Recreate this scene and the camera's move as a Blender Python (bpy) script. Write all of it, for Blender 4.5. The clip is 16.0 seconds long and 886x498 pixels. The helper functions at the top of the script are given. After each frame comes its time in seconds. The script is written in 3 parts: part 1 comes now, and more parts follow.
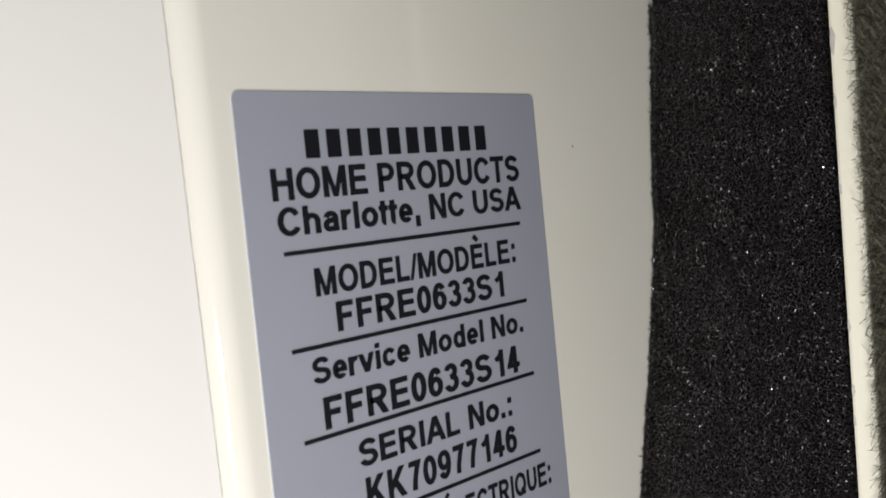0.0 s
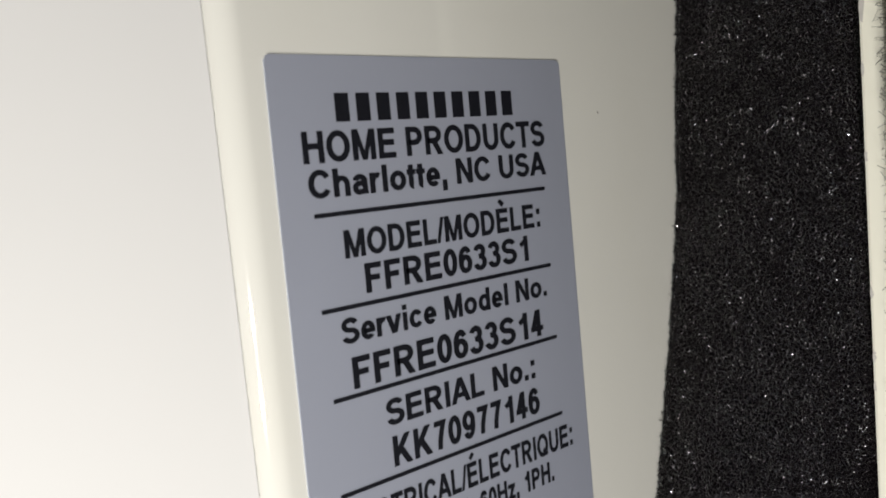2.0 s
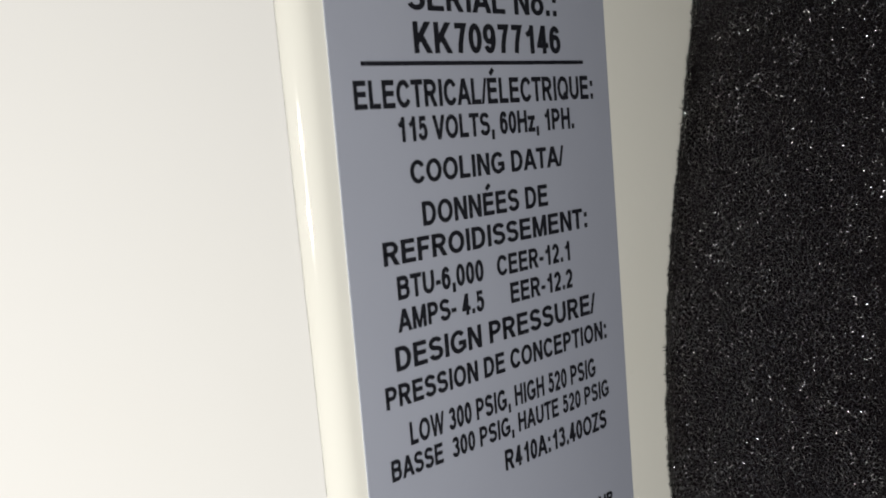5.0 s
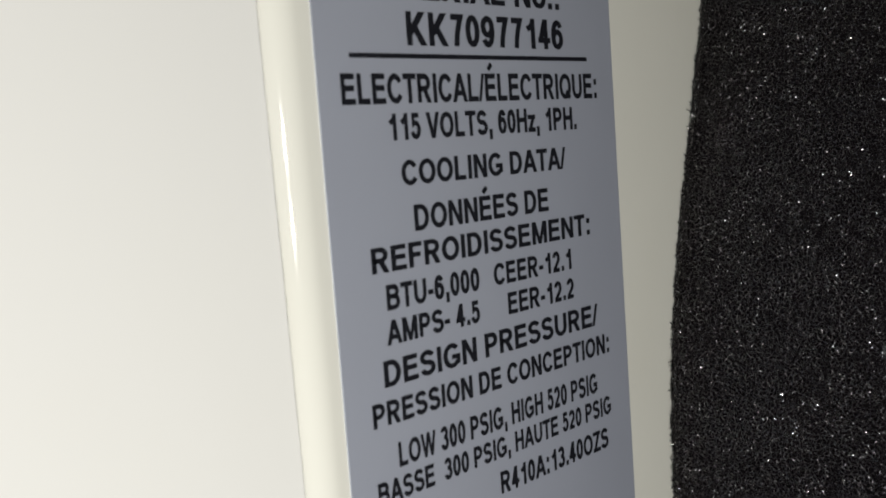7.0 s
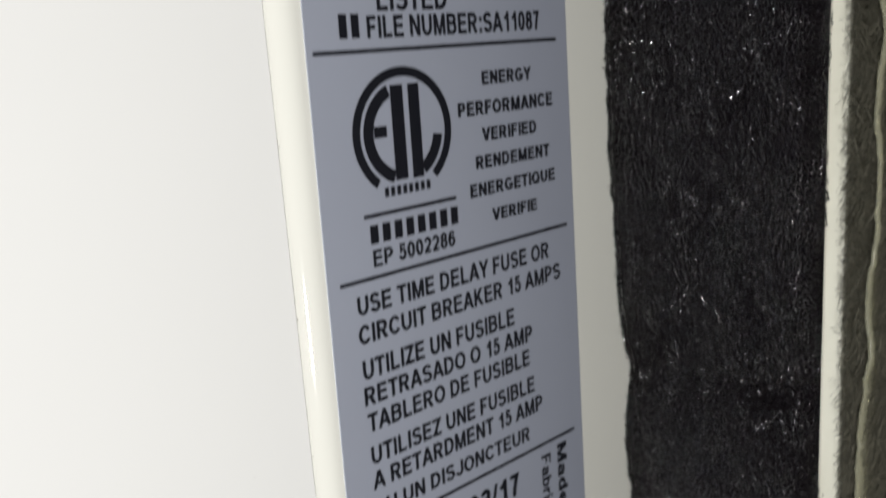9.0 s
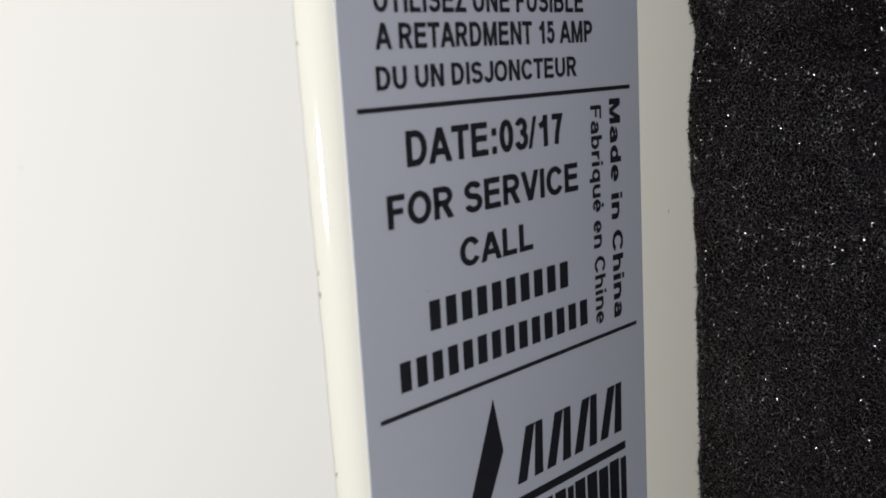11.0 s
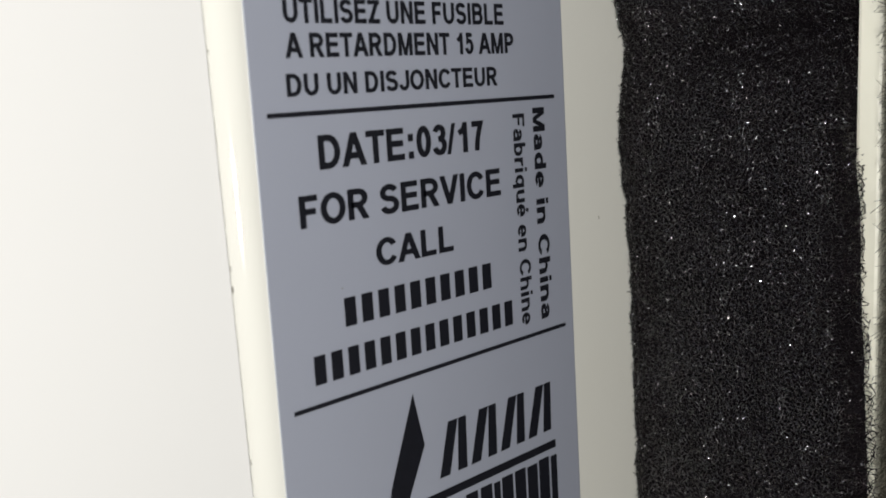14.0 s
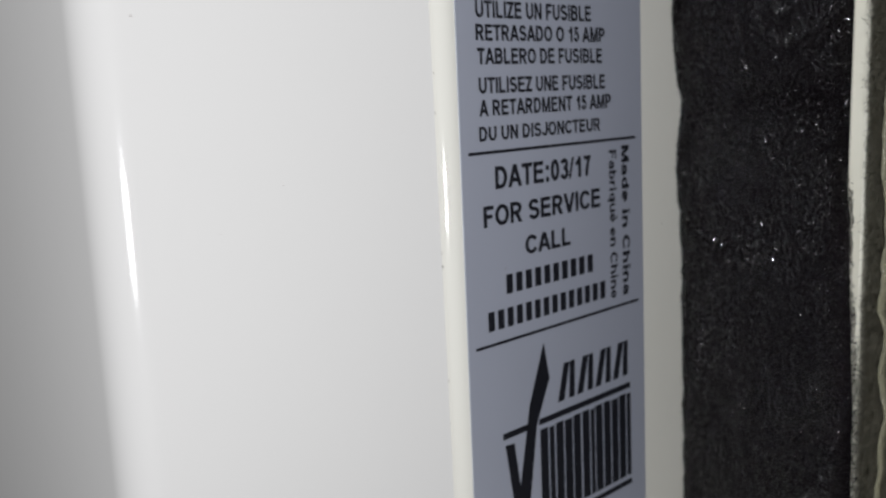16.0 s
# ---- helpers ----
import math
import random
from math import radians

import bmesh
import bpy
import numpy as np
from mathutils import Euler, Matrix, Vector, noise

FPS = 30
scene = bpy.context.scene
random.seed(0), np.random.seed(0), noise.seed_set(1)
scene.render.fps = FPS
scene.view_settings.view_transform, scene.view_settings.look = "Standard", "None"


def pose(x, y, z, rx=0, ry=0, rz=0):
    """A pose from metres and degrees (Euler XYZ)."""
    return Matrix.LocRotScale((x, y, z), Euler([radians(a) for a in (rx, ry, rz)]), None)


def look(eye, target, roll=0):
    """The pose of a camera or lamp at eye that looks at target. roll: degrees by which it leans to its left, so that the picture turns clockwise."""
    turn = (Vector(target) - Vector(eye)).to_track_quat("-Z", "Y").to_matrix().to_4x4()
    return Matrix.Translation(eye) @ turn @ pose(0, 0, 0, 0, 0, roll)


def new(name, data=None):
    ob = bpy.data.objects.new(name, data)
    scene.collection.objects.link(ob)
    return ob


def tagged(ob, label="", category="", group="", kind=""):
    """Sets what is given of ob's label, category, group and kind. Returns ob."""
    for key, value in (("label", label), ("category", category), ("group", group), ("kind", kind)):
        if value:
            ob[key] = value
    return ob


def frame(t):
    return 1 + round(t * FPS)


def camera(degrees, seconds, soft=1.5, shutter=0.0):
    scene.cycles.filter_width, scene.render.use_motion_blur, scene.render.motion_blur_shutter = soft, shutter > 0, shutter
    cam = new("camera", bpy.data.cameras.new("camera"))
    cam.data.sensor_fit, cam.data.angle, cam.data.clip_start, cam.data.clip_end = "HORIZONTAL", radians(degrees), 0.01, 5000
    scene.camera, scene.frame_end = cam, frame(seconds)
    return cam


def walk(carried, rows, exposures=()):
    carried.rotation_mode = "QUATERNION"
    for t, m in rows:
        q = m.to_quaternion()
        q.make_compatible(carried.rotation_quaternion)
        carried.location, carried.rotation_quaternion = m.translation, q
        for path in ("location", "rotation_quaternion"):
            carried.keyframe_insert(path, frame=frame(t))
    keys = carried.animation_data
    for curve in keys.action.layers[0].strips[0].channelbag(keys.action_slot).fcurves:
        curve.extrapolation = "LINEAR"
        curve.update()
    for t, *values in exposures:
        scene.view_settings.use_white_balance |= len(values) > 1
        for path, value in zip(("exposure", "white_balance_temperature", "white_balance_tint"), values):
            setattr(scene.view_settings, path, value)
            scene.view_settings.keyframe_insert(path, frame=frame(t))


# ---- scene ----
Z0 = 1.30                       # height of the rating label's upper edge
MM = 0.001

# ---- camera ----
cam = camera(48.41, 16.0, soft=1.8, shutter=0.25)
cam.data.dof.use_dof, cam.data.dof.focus_distance, cam.data.dof.aperture_fstop = True, 0.127, 36.0
PATH = [
    (0.0, pose(-0.05965, -0.08615, Z0 - 0.01333, 87.107, 5.587, -46.187)),
    (0.5, pose(-0.06004, -0.08567, Z0 - 0.01468, 85.967, 5.605, -45.744)),
    (1.0, pose(-0.06135, -0.08361, Z0 - 0.01516, 85.205, 5.519, -45.833)),
    (1.5, pose(-0.06186, -0.08457, Z0 - 0.01197, 85.208, 5.258, -45.628)),
    (2.0, pose(-0.06177, -0.08611, Z0 - 0.01363, 85.327, 5.189, -45.312)),
    (2.5, pose(-0.06454, -0.08874, Z0 - 0.02021, 84.490, 4.903, -44.832)),
    (3.0, pose(-0.06904, -0.08827, Z0 - 0.03948, 82.961, 4.604, -45.196)),
    (3.5, pose(-0.07174, -0.08531, Z0 - 0.05490, 82.303, 4.613, -45.468)),
    (3.7, look((-0.07219, -0.08559, Z0 - 0.05631), (0.62679, 0.61760, Z0 - 0.18649), -4.759)),
    (5.8, look((-0.06462, -0.08108, Z0 - 0.06006), (0.62928, 0.63103, Z0 - 0.16679), -4.390)),
    (6.0, pose(-0.06553, -0.08038, Z0 - 0.06103, 83.827, 4.227, -44.858)),
    (6.5, pose(-0.06280, -0.07945, Z0 - 0.06174, 83.974, 4.225, -45.021)),
    (7.0, pose(-0.06136, -0.07819, Z0 - 0.05907, 84.098, 4.136, -45.089)),
    (7.5, pose(-0.06241, -0.07956, Z0 - 0.06004, 83.850, 4.120, -45.143)),
    (8.0, pose(-0.06640, -0.08414, Z0 - 0.07097, 82.613, 4.008, -45.010)),
    (8.5, pose(-0.07078, -0.08947, Z0 - 0.10084, 80.708, 3.963, -45.460)),
    (9.0, pose(-0.07309, -0.09274, Z0 - 0.12910, 78.584, 3.791, -46.041)),
    (9.5, pose(-0.07466, -0.09155, Z0 - 0.15304, 77.224, 3.777, -45.774)),
    (9.7, look((-0.07465, -0.08943, Z0 - 0.16143), (0.61043, 0.60068, Z0 - 0.39469), -3.555)),
    (11.8, look((-0.05163, -0.06575, Z0 - 0.19040), (0.66342, 0.61640, Z0 - 0.34330), -3.204)),
    (12.0, pose(-0.05100, -0.06574, Z0 - 0.19123, 81.160, 3.191, -46.965)),
    (12.5, pose(-0.04978, -0.06532, Z0 - 0.19173, 80.962, 2.928, -47.052)),
    (13.0, pose(-0.05071, -0.06618, Z0 - 0.19158, 81.020, 3.102, -46.649)),
    (13.5, pose(-0.05501, -0.07933, Z0 - 0.18858, 81.071, 3.532, -45.659)),
    (14.0, pose(-0.05682, -0.08241, Z0 - 0.18942, 81.054, 3.431, -45.497)),
    (14.5, pose(-0.05838, -0.08281, Z0 - 0.19004, 81.080, 3.371, -45.347)),
    (15.0, pose(-0.06599, -0.08418, Z0 - 0.18902, 80.940, 3.199, -45.607)),
    (15.5, pose(-0.07857, -0.08905, Z0 - 0.18733, 80.895, 2.799, -46.114)),
    (16.0, pose(-0.11020, -0.10366, Z0 - 0.18140, 81.145, 2.440, -45.905)),
]
EXPOSURES = [(0.0, 0.52, 6600, 12), (1.5, 0.52, 6600, 12), (2.0, 0.41, 6590, 11), (2.5, 0.32, 6600, 10), (3.0, 0.30, 6580, 10), (3.5, 0.10, 6560, 10), (6.0, 0.17, 6620, 9), (6.5, 0.15, 6620, 8),
             (7.0, 0.05, 6620, 8), (8.0, 0.02, 6500, 10), (9.0, 0.0, 6400, 10), (9.5, 0.06, 6360, 10), (12.0, 0.04, 6560, 10), (12.5, 0.08, 6560, 8),
             (13.5, -0.07, 6500, 9), (14.0, 0.15, 6500, 10), (14.5, 0.17, 6480, 10), (15.0, 0.02, 6400, 10), (15.5, -0.05, 6350, 10), (16.0, -0.26, 6190, 12)]
walk(cam, PATH, exposures=EXPOSURES)

# ---- light: two added lamps, each with paired emitters, stand in for one small hand torch carried in the dark room ----
world = bpy.data.worlds.new("world")
world.use_nodes = True
world.node_tree.nodes["Background"].inputs[0].default_value = (0.5, 0.55, 0.6, 1)
world.node_tree.nodes["Background"].inputs[1].default_value = 0.02
scene.world = world


def torch_stand_in(x, y, z, gap, power):
    """A fixed lamp in place of the carried torch: two emitters, one over the other."""
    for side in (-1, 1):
        data = bpy.data.lights.new("torch_stand_in", "AREA")
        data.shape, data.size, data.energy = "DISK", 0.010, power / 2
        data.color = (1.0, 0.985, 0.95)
        ob = new("torch_stand_in", data)
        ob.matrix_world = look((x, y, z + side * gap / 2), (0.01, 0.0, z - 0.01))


torch_stand_in(-0.150, -0.138, Z0 - 0.070, 0.026, 0.315)
# second lamp is added, for where the torch is carried lower down
torch_stand_in(-0.150, -0.138, Z0 - 0.220, 0.016, 0.315)


# ---- materials ----
def material(name, colour, rough=0.5, metal=0.0, spec=0.5, vary=0.0, scale=60.0, bump=0.0, bump_scale=900.0,
             rough_vary=0.0, island=0.0, coat=0.0, stain=None):
    mat = bpy.data.materials.new(name)
    mat.use_nodes = True
    nt = mat.node_tree
    b = nt.nodes["Principled BSDF"]
    b.inputs["Roughness"].default_value = rough
    b.inputs["Metallic"].default_value = metal
    b.inputs["Specular IOR Level"].default_value = spec
    b.inputs["Coat Weight"].default_value = coat
    b.inputs["Coat Roughness"].default_value = 0.08
    co = nt.nodes.new("ShaderNodeTexCoord")
    mix = nt.nodes.new("ShaderNodeMix")
    mix.data_type = "RGBA"
    mix.inputs[6].default_value = (*[c * (1 - vary) for c in colour], 1)
    mix.inputs[7].default_value = (*[min(1, c * (1 + vary)) for c in colour], 1)
    if island:
        geo = nt.nodes.new("ShaderNodeNewGeometry")
        nt.links.new(geo.outputs["Random Per Island"], mix.inputs[0])
    else:
        n1 = nt.nodes.new("ShaderNodeTexNoise")
        n1.inputs["Scale"].default_value, n1.inputs["Detail"].default_value = scale, 6
        nt.links.new(co.outputs["Object"], n1.inputs["Vector"])
        nt.links.new(n1.outputs["Fac"], mix.inputs[0])
    out = mix.outputs[2]
    if stain:
        colour2, sscale, amount = stain
        n3 = nt.nodes.new("ShaderNodeTexNoise")
        n3.inputs["Scale"].default_value, n3.inputs["Detail"].default_value = sscale, 8
        nt.links.new(co.outputs["Object"], n3.inputs["Vector"])
        ramp = nt.nodes.new("ShaderNodeMapRange")
        ramp.inputs["From Min"].default_value, ramp.inputs["From Max"].default_value = 0.55, 0.8
        ramp.inputs["To Max"].default_value = amount
        nt.links.new(n3.outputs["Fac"], ramp.inputs["Value"])
        m2 = nt.nodes.new("ShaderNodeMix")
        m2.data_type = "RGBA"
        m2.inputs[7].default_value = (*colour2, 1)
        nt.links.new(ramp.outputs[0], m2.inputs[0])
        nt.links.new(out, m2.inputs[6])
        out = m2.outputs[2]
    nt.links.new(out, b.inputs["Base Color"])
    if rough_vary:
        n4 = nt.nodes.new("ShaderNodeTexNoise")
        n4.inputs["Scale"].default_value, n4.inputs["Detail"].default_value = scale * 4, 5
        nt.links.new(co.outputs["Object"], n4.inputs["Vector"])
        mr = nt.nodes.new("ShaderNodeMapRange")
        mr.inputs["To Min"].default_value, mr.inputs["To Max"].default_value = rough - rough_vary, rough + rough_vary
        nt.links.new(n4.outputs["Fac"], mr.inputs["Value"])
        nt.links.new(mr.outputs[0], b.inputs["Roughness"])
    if bump:
        n2 = nt.nodes.new("ShaderNodeTexNoise")
        n2.inputs["Scale"].default_value, n2.inputs["Detail"].default_value = bump_scale, 4
        nt.links.new(co.outputs["Object"], n2.inputs["Vector"])
        bp = nt.nodes.new("ShaderNodeBump")
        bp.inputs["Strength"].default_value, bp.inputs["Distance"].default_value = bump, 0.0002
        nt.links.new(n2.outputs["Fac"], bp.inputs["Height"])
        nt.links.new(bp.outputs["Normal"], b.inputs["Normal"])
    return mat


CREAM = material("cream_plastic", (0.79, 0.782, 0.72), 0.07, vary=0.02, scale=25, bump=0.03, bump_scale=500, rough_vary=0.02,
                 stain=((0.66, 0.62, 0.5), 40, 0.12))
WHITE = material("white_plastic", (0.748, 0.743, 0.728), 0.12, vary=0.015, scale=20, bump=0.05, bump_scale=450, rough_vary=0.03,
                 stain=((0.72, 0.70, 0.62), 30, 0.10))
SILVER = material("silver_grey_film", (0.462, 0.492, 0.592), 0.5, metal=0.4, vary=0.03, scale=30, bump=0.03, bump_scale=700, rough_vary=0.06)
INK = material("black_ink", (0.008, 0.0085, 0.013), 0.5, spec=0.2, vary=0.25, scale=900)
DIRT = material("grey_dirt", (0.22, 0.20, 0.17), 0.8, vary=0.3, scale=600)
PALE = material("pale_dust", (0.56, 0.53, 0.52), 0.7, vary=0.1, scale=600)
FOAM = material("black_foam", (0.0078, 0.0064, 0.0078), 0.95, spec=0.1, vary=0.3, scale=400, bump=1.0, bump_scale=1300)
STRUT = material("black_foam_strut", (0.0085, 0.0067, 0.0080), 0.15, spec=0.8, vary=0.35, island=1)
VINYL = material("cream_vinyl", (0.80, 0.785, 0.665), 0.42, vary=0.03, scale=40, bump=0.1, bump_scale=600, stain=((0.5, 0.47, 0.38), 60, 0.2))
MEMBRANE = material("black_foam_membrane", (0.0072, 0.0058, 0.0070), 0.32, spec=1.0, vary=0.3, island=1)
FACET = material("shiny_foam_facet", (0.0072, 0.0058, 0.0070), 0.2, spec=1.0, coat=0.5, vary=0.3, island=1)
GLINT = material("glassy_foam_facet", (0.0072, 0.0058, 0.0070), 0.17, spec=1.0, coat=0.6, vary=0.3, island=1)
PILE = material("grey_pile_fibre", (0.185, 0.174, 0.132), 0.6, vary=0.5, island=1)
SMEAR = material("grey_smear", (0.50, 0.48, 0.44), 0.6, vary=0.2, scale=900)
PILE_BACK = material("grey_pile_backing", (0.08, 0.075, 0.06), 0.9, vary=0.2, scale=300)
WALL = material("painted_wall", (0.36, 0.35, 0.33), 0.8, vary=0.04, scale=8, bump=0.2, bump_scale=120)
FLOOR = material("wood_floor", (0.22, 0.14, 0.08), 0.5, vary=0.25, scale=10, bump=0.2, bump_scale=80)
FIN = material("clear_plastic_film", (0.86, 0.84, 0.60), 0.16, vary=0.06, scale=200)
FIN.node_tree.nodes["Principled BSDF"].inputs["Transmission Weight"].default_value = 0.75
FIN.node_tree.nodes["Principled BSDF"].inputs["IOR"].default_value = 1.3


# ---- building helpers; all measures in millimetres from the label's upper left corner ----
def place(v):
    return (v[0] * MM, v[1] * MM, Z0 + v[2] * MM)


def mesh_object(name, verts, faces, mat, parent=None, label="", smooth=False):
    me = bpy.data.meshes.new(name)
    me.from_pydata([place(v) for v in verts], [], faces)
    me.validate()
    if smooth:
        me.shade_smooth()
    me.materials.append(mat)
    ob = new(name, me)
    if parent:
        ob.parent = parent
    return tagged(ob, label)


def part(name, bm, mat, parent, label="", smooth=False):
    """Links a bmesh in millimetres as one mesh object under its thing."""
    for v in bm.verts:
        v.co = Vector(place(v.co))
    bmesh.ops.recalc_face_normals(bm, faces=bm.faces[:])
    me = bpy.data.meshes.new(name)
    bm.to_mesh(me)
    bm.free()
    if smooth:
        me.shade_smooth()
        me.set_sharp_from_angle(angle=radians(35))
    me.materials.append(mat)
    ob = new(name, me)
    ob.parent = parent
    return tagged(ob, label)


def thing(name, label, category, kind="", group=""):
    return tagged(new(name), label, category, group, kind)


def box(bm, x0, x1, y0, y1, z0, z1, bevel=0.0):
    made = bmesh.ops.create_cube(bm, size=1)
    for v in made["verts"]:
        v.co = Vector(((x0 + x1) / 2 + v.co.x * (x1 - x0), (y0 + y1) / 2 + v.co.y * (y1 - y0), (z0 + z1) / 2 + v.co.z * (z1 - z0)))
    if bevel:
        edges = {e for v in made["verts"] for e in v.link_edges}
        bmesh.ops.bevel(bm, geom=list(edges), offset=bevel, segments=2, profile=0.5, affect="EDGES")


def arc(cx, cy, r, a0, a1, n):
    """Points round (cx, cy); angles in degrees, 0 towards -y, 90 towards -x."""
    return [(cx - r * math.sin(radians(a0 + (a1 - a0) * i / n)), cy - r * math.cos(radians(a0 + (a1 - a0) * i / n))) for i in range(n + 1)]


def lean(z):
    """The unit hangs a little out of line with its label."""
    return -0.0116 * (z + 110)


def extrude(outline, z0, z1, steps, shift):
    """A closed outline in x and y drawn out along z, shifted in x by shift(z)."""
    bm = bmesh.new()
    rings = []
    for i in range(steps + 1):
        z = z0 + (z1 - z0) * i / steps
        rings.append([bm.verts.new((x + shift(z), y, z)) for x, y in outline])
    n = len(outline)
    for a, b in zip(rings, rings[1:]):
        for i in range(n):
            bm.faces.new((a[i], a[(i + 1) % n], b[(i + 1) % n], b[i]))
    bm.faces.new(rings[0])
    bm.faces.new(rings[-1][::-1])
    return bm


def shell(outer, thick):
    """An open line in x and y made into a closed outline of that thickness, on its back side."""
    back = []
    for i, p in enumerate(outer):
        a, b = Vector(outer[max(i - 1, 0)]), Vector(outer[min(i + 1, len(outer) - 1)])
        d = (b - a).normalized()
        back.append((p[0] + d.y * thick, p[1] - d.x * thick))
    return list(outer) + back[::-1]


AC_TOP, AC_BOTTOM = 46.0, -286.0

# ---- the room ----
def slab(name, x0, x1, y0, y1, z0, z1, mat, label, category):
    bm = bmesh.new()
    box(bm, x0, x1, y0, y1, z0, z1)
    for v in bm.verts:
        v.co = Vector(v.co) * MM
    me = bpy.data.meshes.new(name)
    bm.to_mesh(me)
    bm.free()
    me.materials.append(mat)
    return tagged(new(name, me), label, category, kind="structure")


ZT, ZB = 1000 * Z0 + AC_TOP + 3, 1000 * Z0 + AC_BOTTOM - 1
slab("floor", -3600, 250, -3600, 2600, -100, 0, FLOOR, "brown wooden floor of the room", "floor")
slab("ceiling", -3600, 250, -3600, 2600, 2500, 2600, WALL, "plain pale painted ceiling of the room", "ceiling")
slab("wall_west", -3700, -3600, -3600, 2600, 0, 2500, WALL, "plain pale painted room wall", "wall")
slab("wall_north", -3600, 95, 2600, 2700, 0, 2500, WALL, "plain pale painted room wall", "wall")
slab("wall_south", -3600, 95, -3700, -3600, 0, 2500, WALL, "plain pale painted room wall", "wall")
slab("wall_east", 95, 250, -3600, -60, 0, 2500, WALL, "plain painted wall round the window opening", "wall")
slab("wall_east", 95, 250, 520, 2600, 0, 2500, WALL, "plain painted wall round the window opening", "wall")
slab("wall_east", 95, 250, -60, 520, 0, ZB - 20, WALL, "plain painted wall under the window opening", "wall")
slab("wall_east", 95, 250, -60, 520, ZT, 2500, WALL, "plain painted wall over the window opening", "wall")
slab("window_sill", 20, 250, -60, 520, ZB - 20, ZB, VINYL, "cream vinyl window sill under the air conditioner", "sill")

# ---- air conditioner: side panel with a rounded front edge, front panel beside it, cabinet behind ----
conditioner = thing("air_conditioner", "glossy cream plastic window air conditioner, lightly scuffed, beside black foam", "air conditioner")

side_line = [(150, 0), (100, 0), (60, 0), (30, 0), (0, 0)] + arc(-1.0, 3.4, 3.4, 0, 90, 16) + [(-4.4, 9)]
part("side_panel", extrude(shell(side_line, 2.2), AC_BOTTOM, AC_TOP, 24, lean), CREAM, conditioner, "glossy cream side panel with rounded edge", True)

BEND = math.degrees(math.atan(0.33))


def front_outline():
    """The front panel's outer line, from its edge at the seam round to the unit's face."""
    run = [(-4.27 - 42.3 * k, 1.77 + 0.33 * 42.3 * k) for k in (0, 0.01, 0.03, 0.1, 0.25, 0.4, 0.55, 0.7, 0.85, 0.93, 1.0)]
    x, y = run[-1]
    r = 7.0
    cx, cy = x + r * math.sin(radians(BEND)), y + r * math.cos(radians(BEND))
    turn = arc(cx, cy, r, BEND, 85, 20)
    tx, ty = turn[-1]
    d = (-math.cos(radians(85)), math.sin(radians(85)))
    return run + turn[1:] + [(tx + d[0] * k, ty + d[1] * k) for k in (20, 60, 120)]


front_line = front_outline()
edge = [(-4.55, 5.5), (-4.52, 1.98), (-4.48, 1.87), (-4.40, 1.815)]
part("front_panel", extrude(edge + shell(front_line, 2.2), AC_BOTTOM, AC_TOP, 24, lean), WHITE, conditioner, "white plastic front panel", True)
bm = bmesh.new()
box(bm, 4, 400, 2.6, 480, AC_BOTTOM + 1, AC_TOP - 1, 2)
part("cabinet", bm, CREAM, conditioner, "cream metal cabinet")
bm = bmesh.new()
fx, fy = front_line[-1]
box(bm, fx + 3, 3.5, fy - 6, 480, AC_BOTTOM + 1, AC_TOP - 1, 2)
part("front_body", bm, WHITE, conditioner)


def chip(x, y, z, size, tall, seed, mat=DIRT, label="dark dirt speck"):
    """A small nick or speck of dirt: a low uneven blob."""
    rng = random.Random(seed)
    bm = bmesh.new()
    bmesh.ops.create_icosphere(bm, subdivisions=1, radius=1)
    for v in bm.verts:
        k = 0.7 + 0.5 * rng.random()
        v.co = Vector((x + v.co.x * size * k, y + v.co.y * size * 0.35, z + v.co.z * tall * k))
    part("dirt_speck", bm, mat, conditioner, label)


def seam_x(z):
    return -4.55 + lean(z)


for i, (z, s, h) in enumerate(((-184, 0.1, 0.25), (-205.5, 0.1, 0.4), (-207.6, 0.16, 0.45), (-226, 0.1, 0.4), (-233, 0.08, 0.25), (-160, 0.08, 0.25),
                               (-178, 0.07, 0.2), (-139, 0.08, 0.2))):
    chip(seam_x(z) + 0.52, 1.85, z, s, h, i)


def front_y(x, z):
    return 0.33 * (-(x - lean(z)) - 4.5) + 1.86


for i, (x, z, s) in enumerate(((-10.5, -178.5, 0.13), (-26.5, -193, 0.12), (-35.5, -199, 0.14), (-44.5, -169.6, 0.3))):
    chip(x, front_y(x, z), z, s, s * 0.8, 40 + i, PALE, "pale dust speck")
chip(58.5, -0.02, -7.5, 0.22, 0.22, 61)
chip(57.0, -0.02, -208, 0.1, 0.3, 62)
chip(9.5, -0.2, -209.6, 0.1, 0.1, 63)

# ---- rating label ----
rating_label = thing("rating_label", "silver-grey printed rating label on the cream side panel", "label")
LABEL_END = -264.0


def label_sheet():
    r, pts = 0.9, []
    for cx, cz, a0 in ((50 - r, -r, 0), (r, -r, 90), (r, LABEL_END + r, 180), (50 - r, LABEL_END + r, 270)):
        pts += [(cx + r * math.cos(radians(a0 + 15 * i)), cz + r * math.sin(radians(a0 + 15 * i))) for i in range(7)]
    bm = bmesh.new()
    front = [bm.verts.new((x, -0.16, z)) for x, z in pts]
    back = [bm.verts.new((x, 0.0, z)) for x, z in pts]
    bm.faces.new(front)
    for i in range(len(pts)):
        j = (i + 1) % len(pts)
        bm.faces.new((front[i], front[j], back[j], back[i]))
    return bm


part("sheet", label_sheet(), SILVER, rating_label)
INK_Y = -0.20


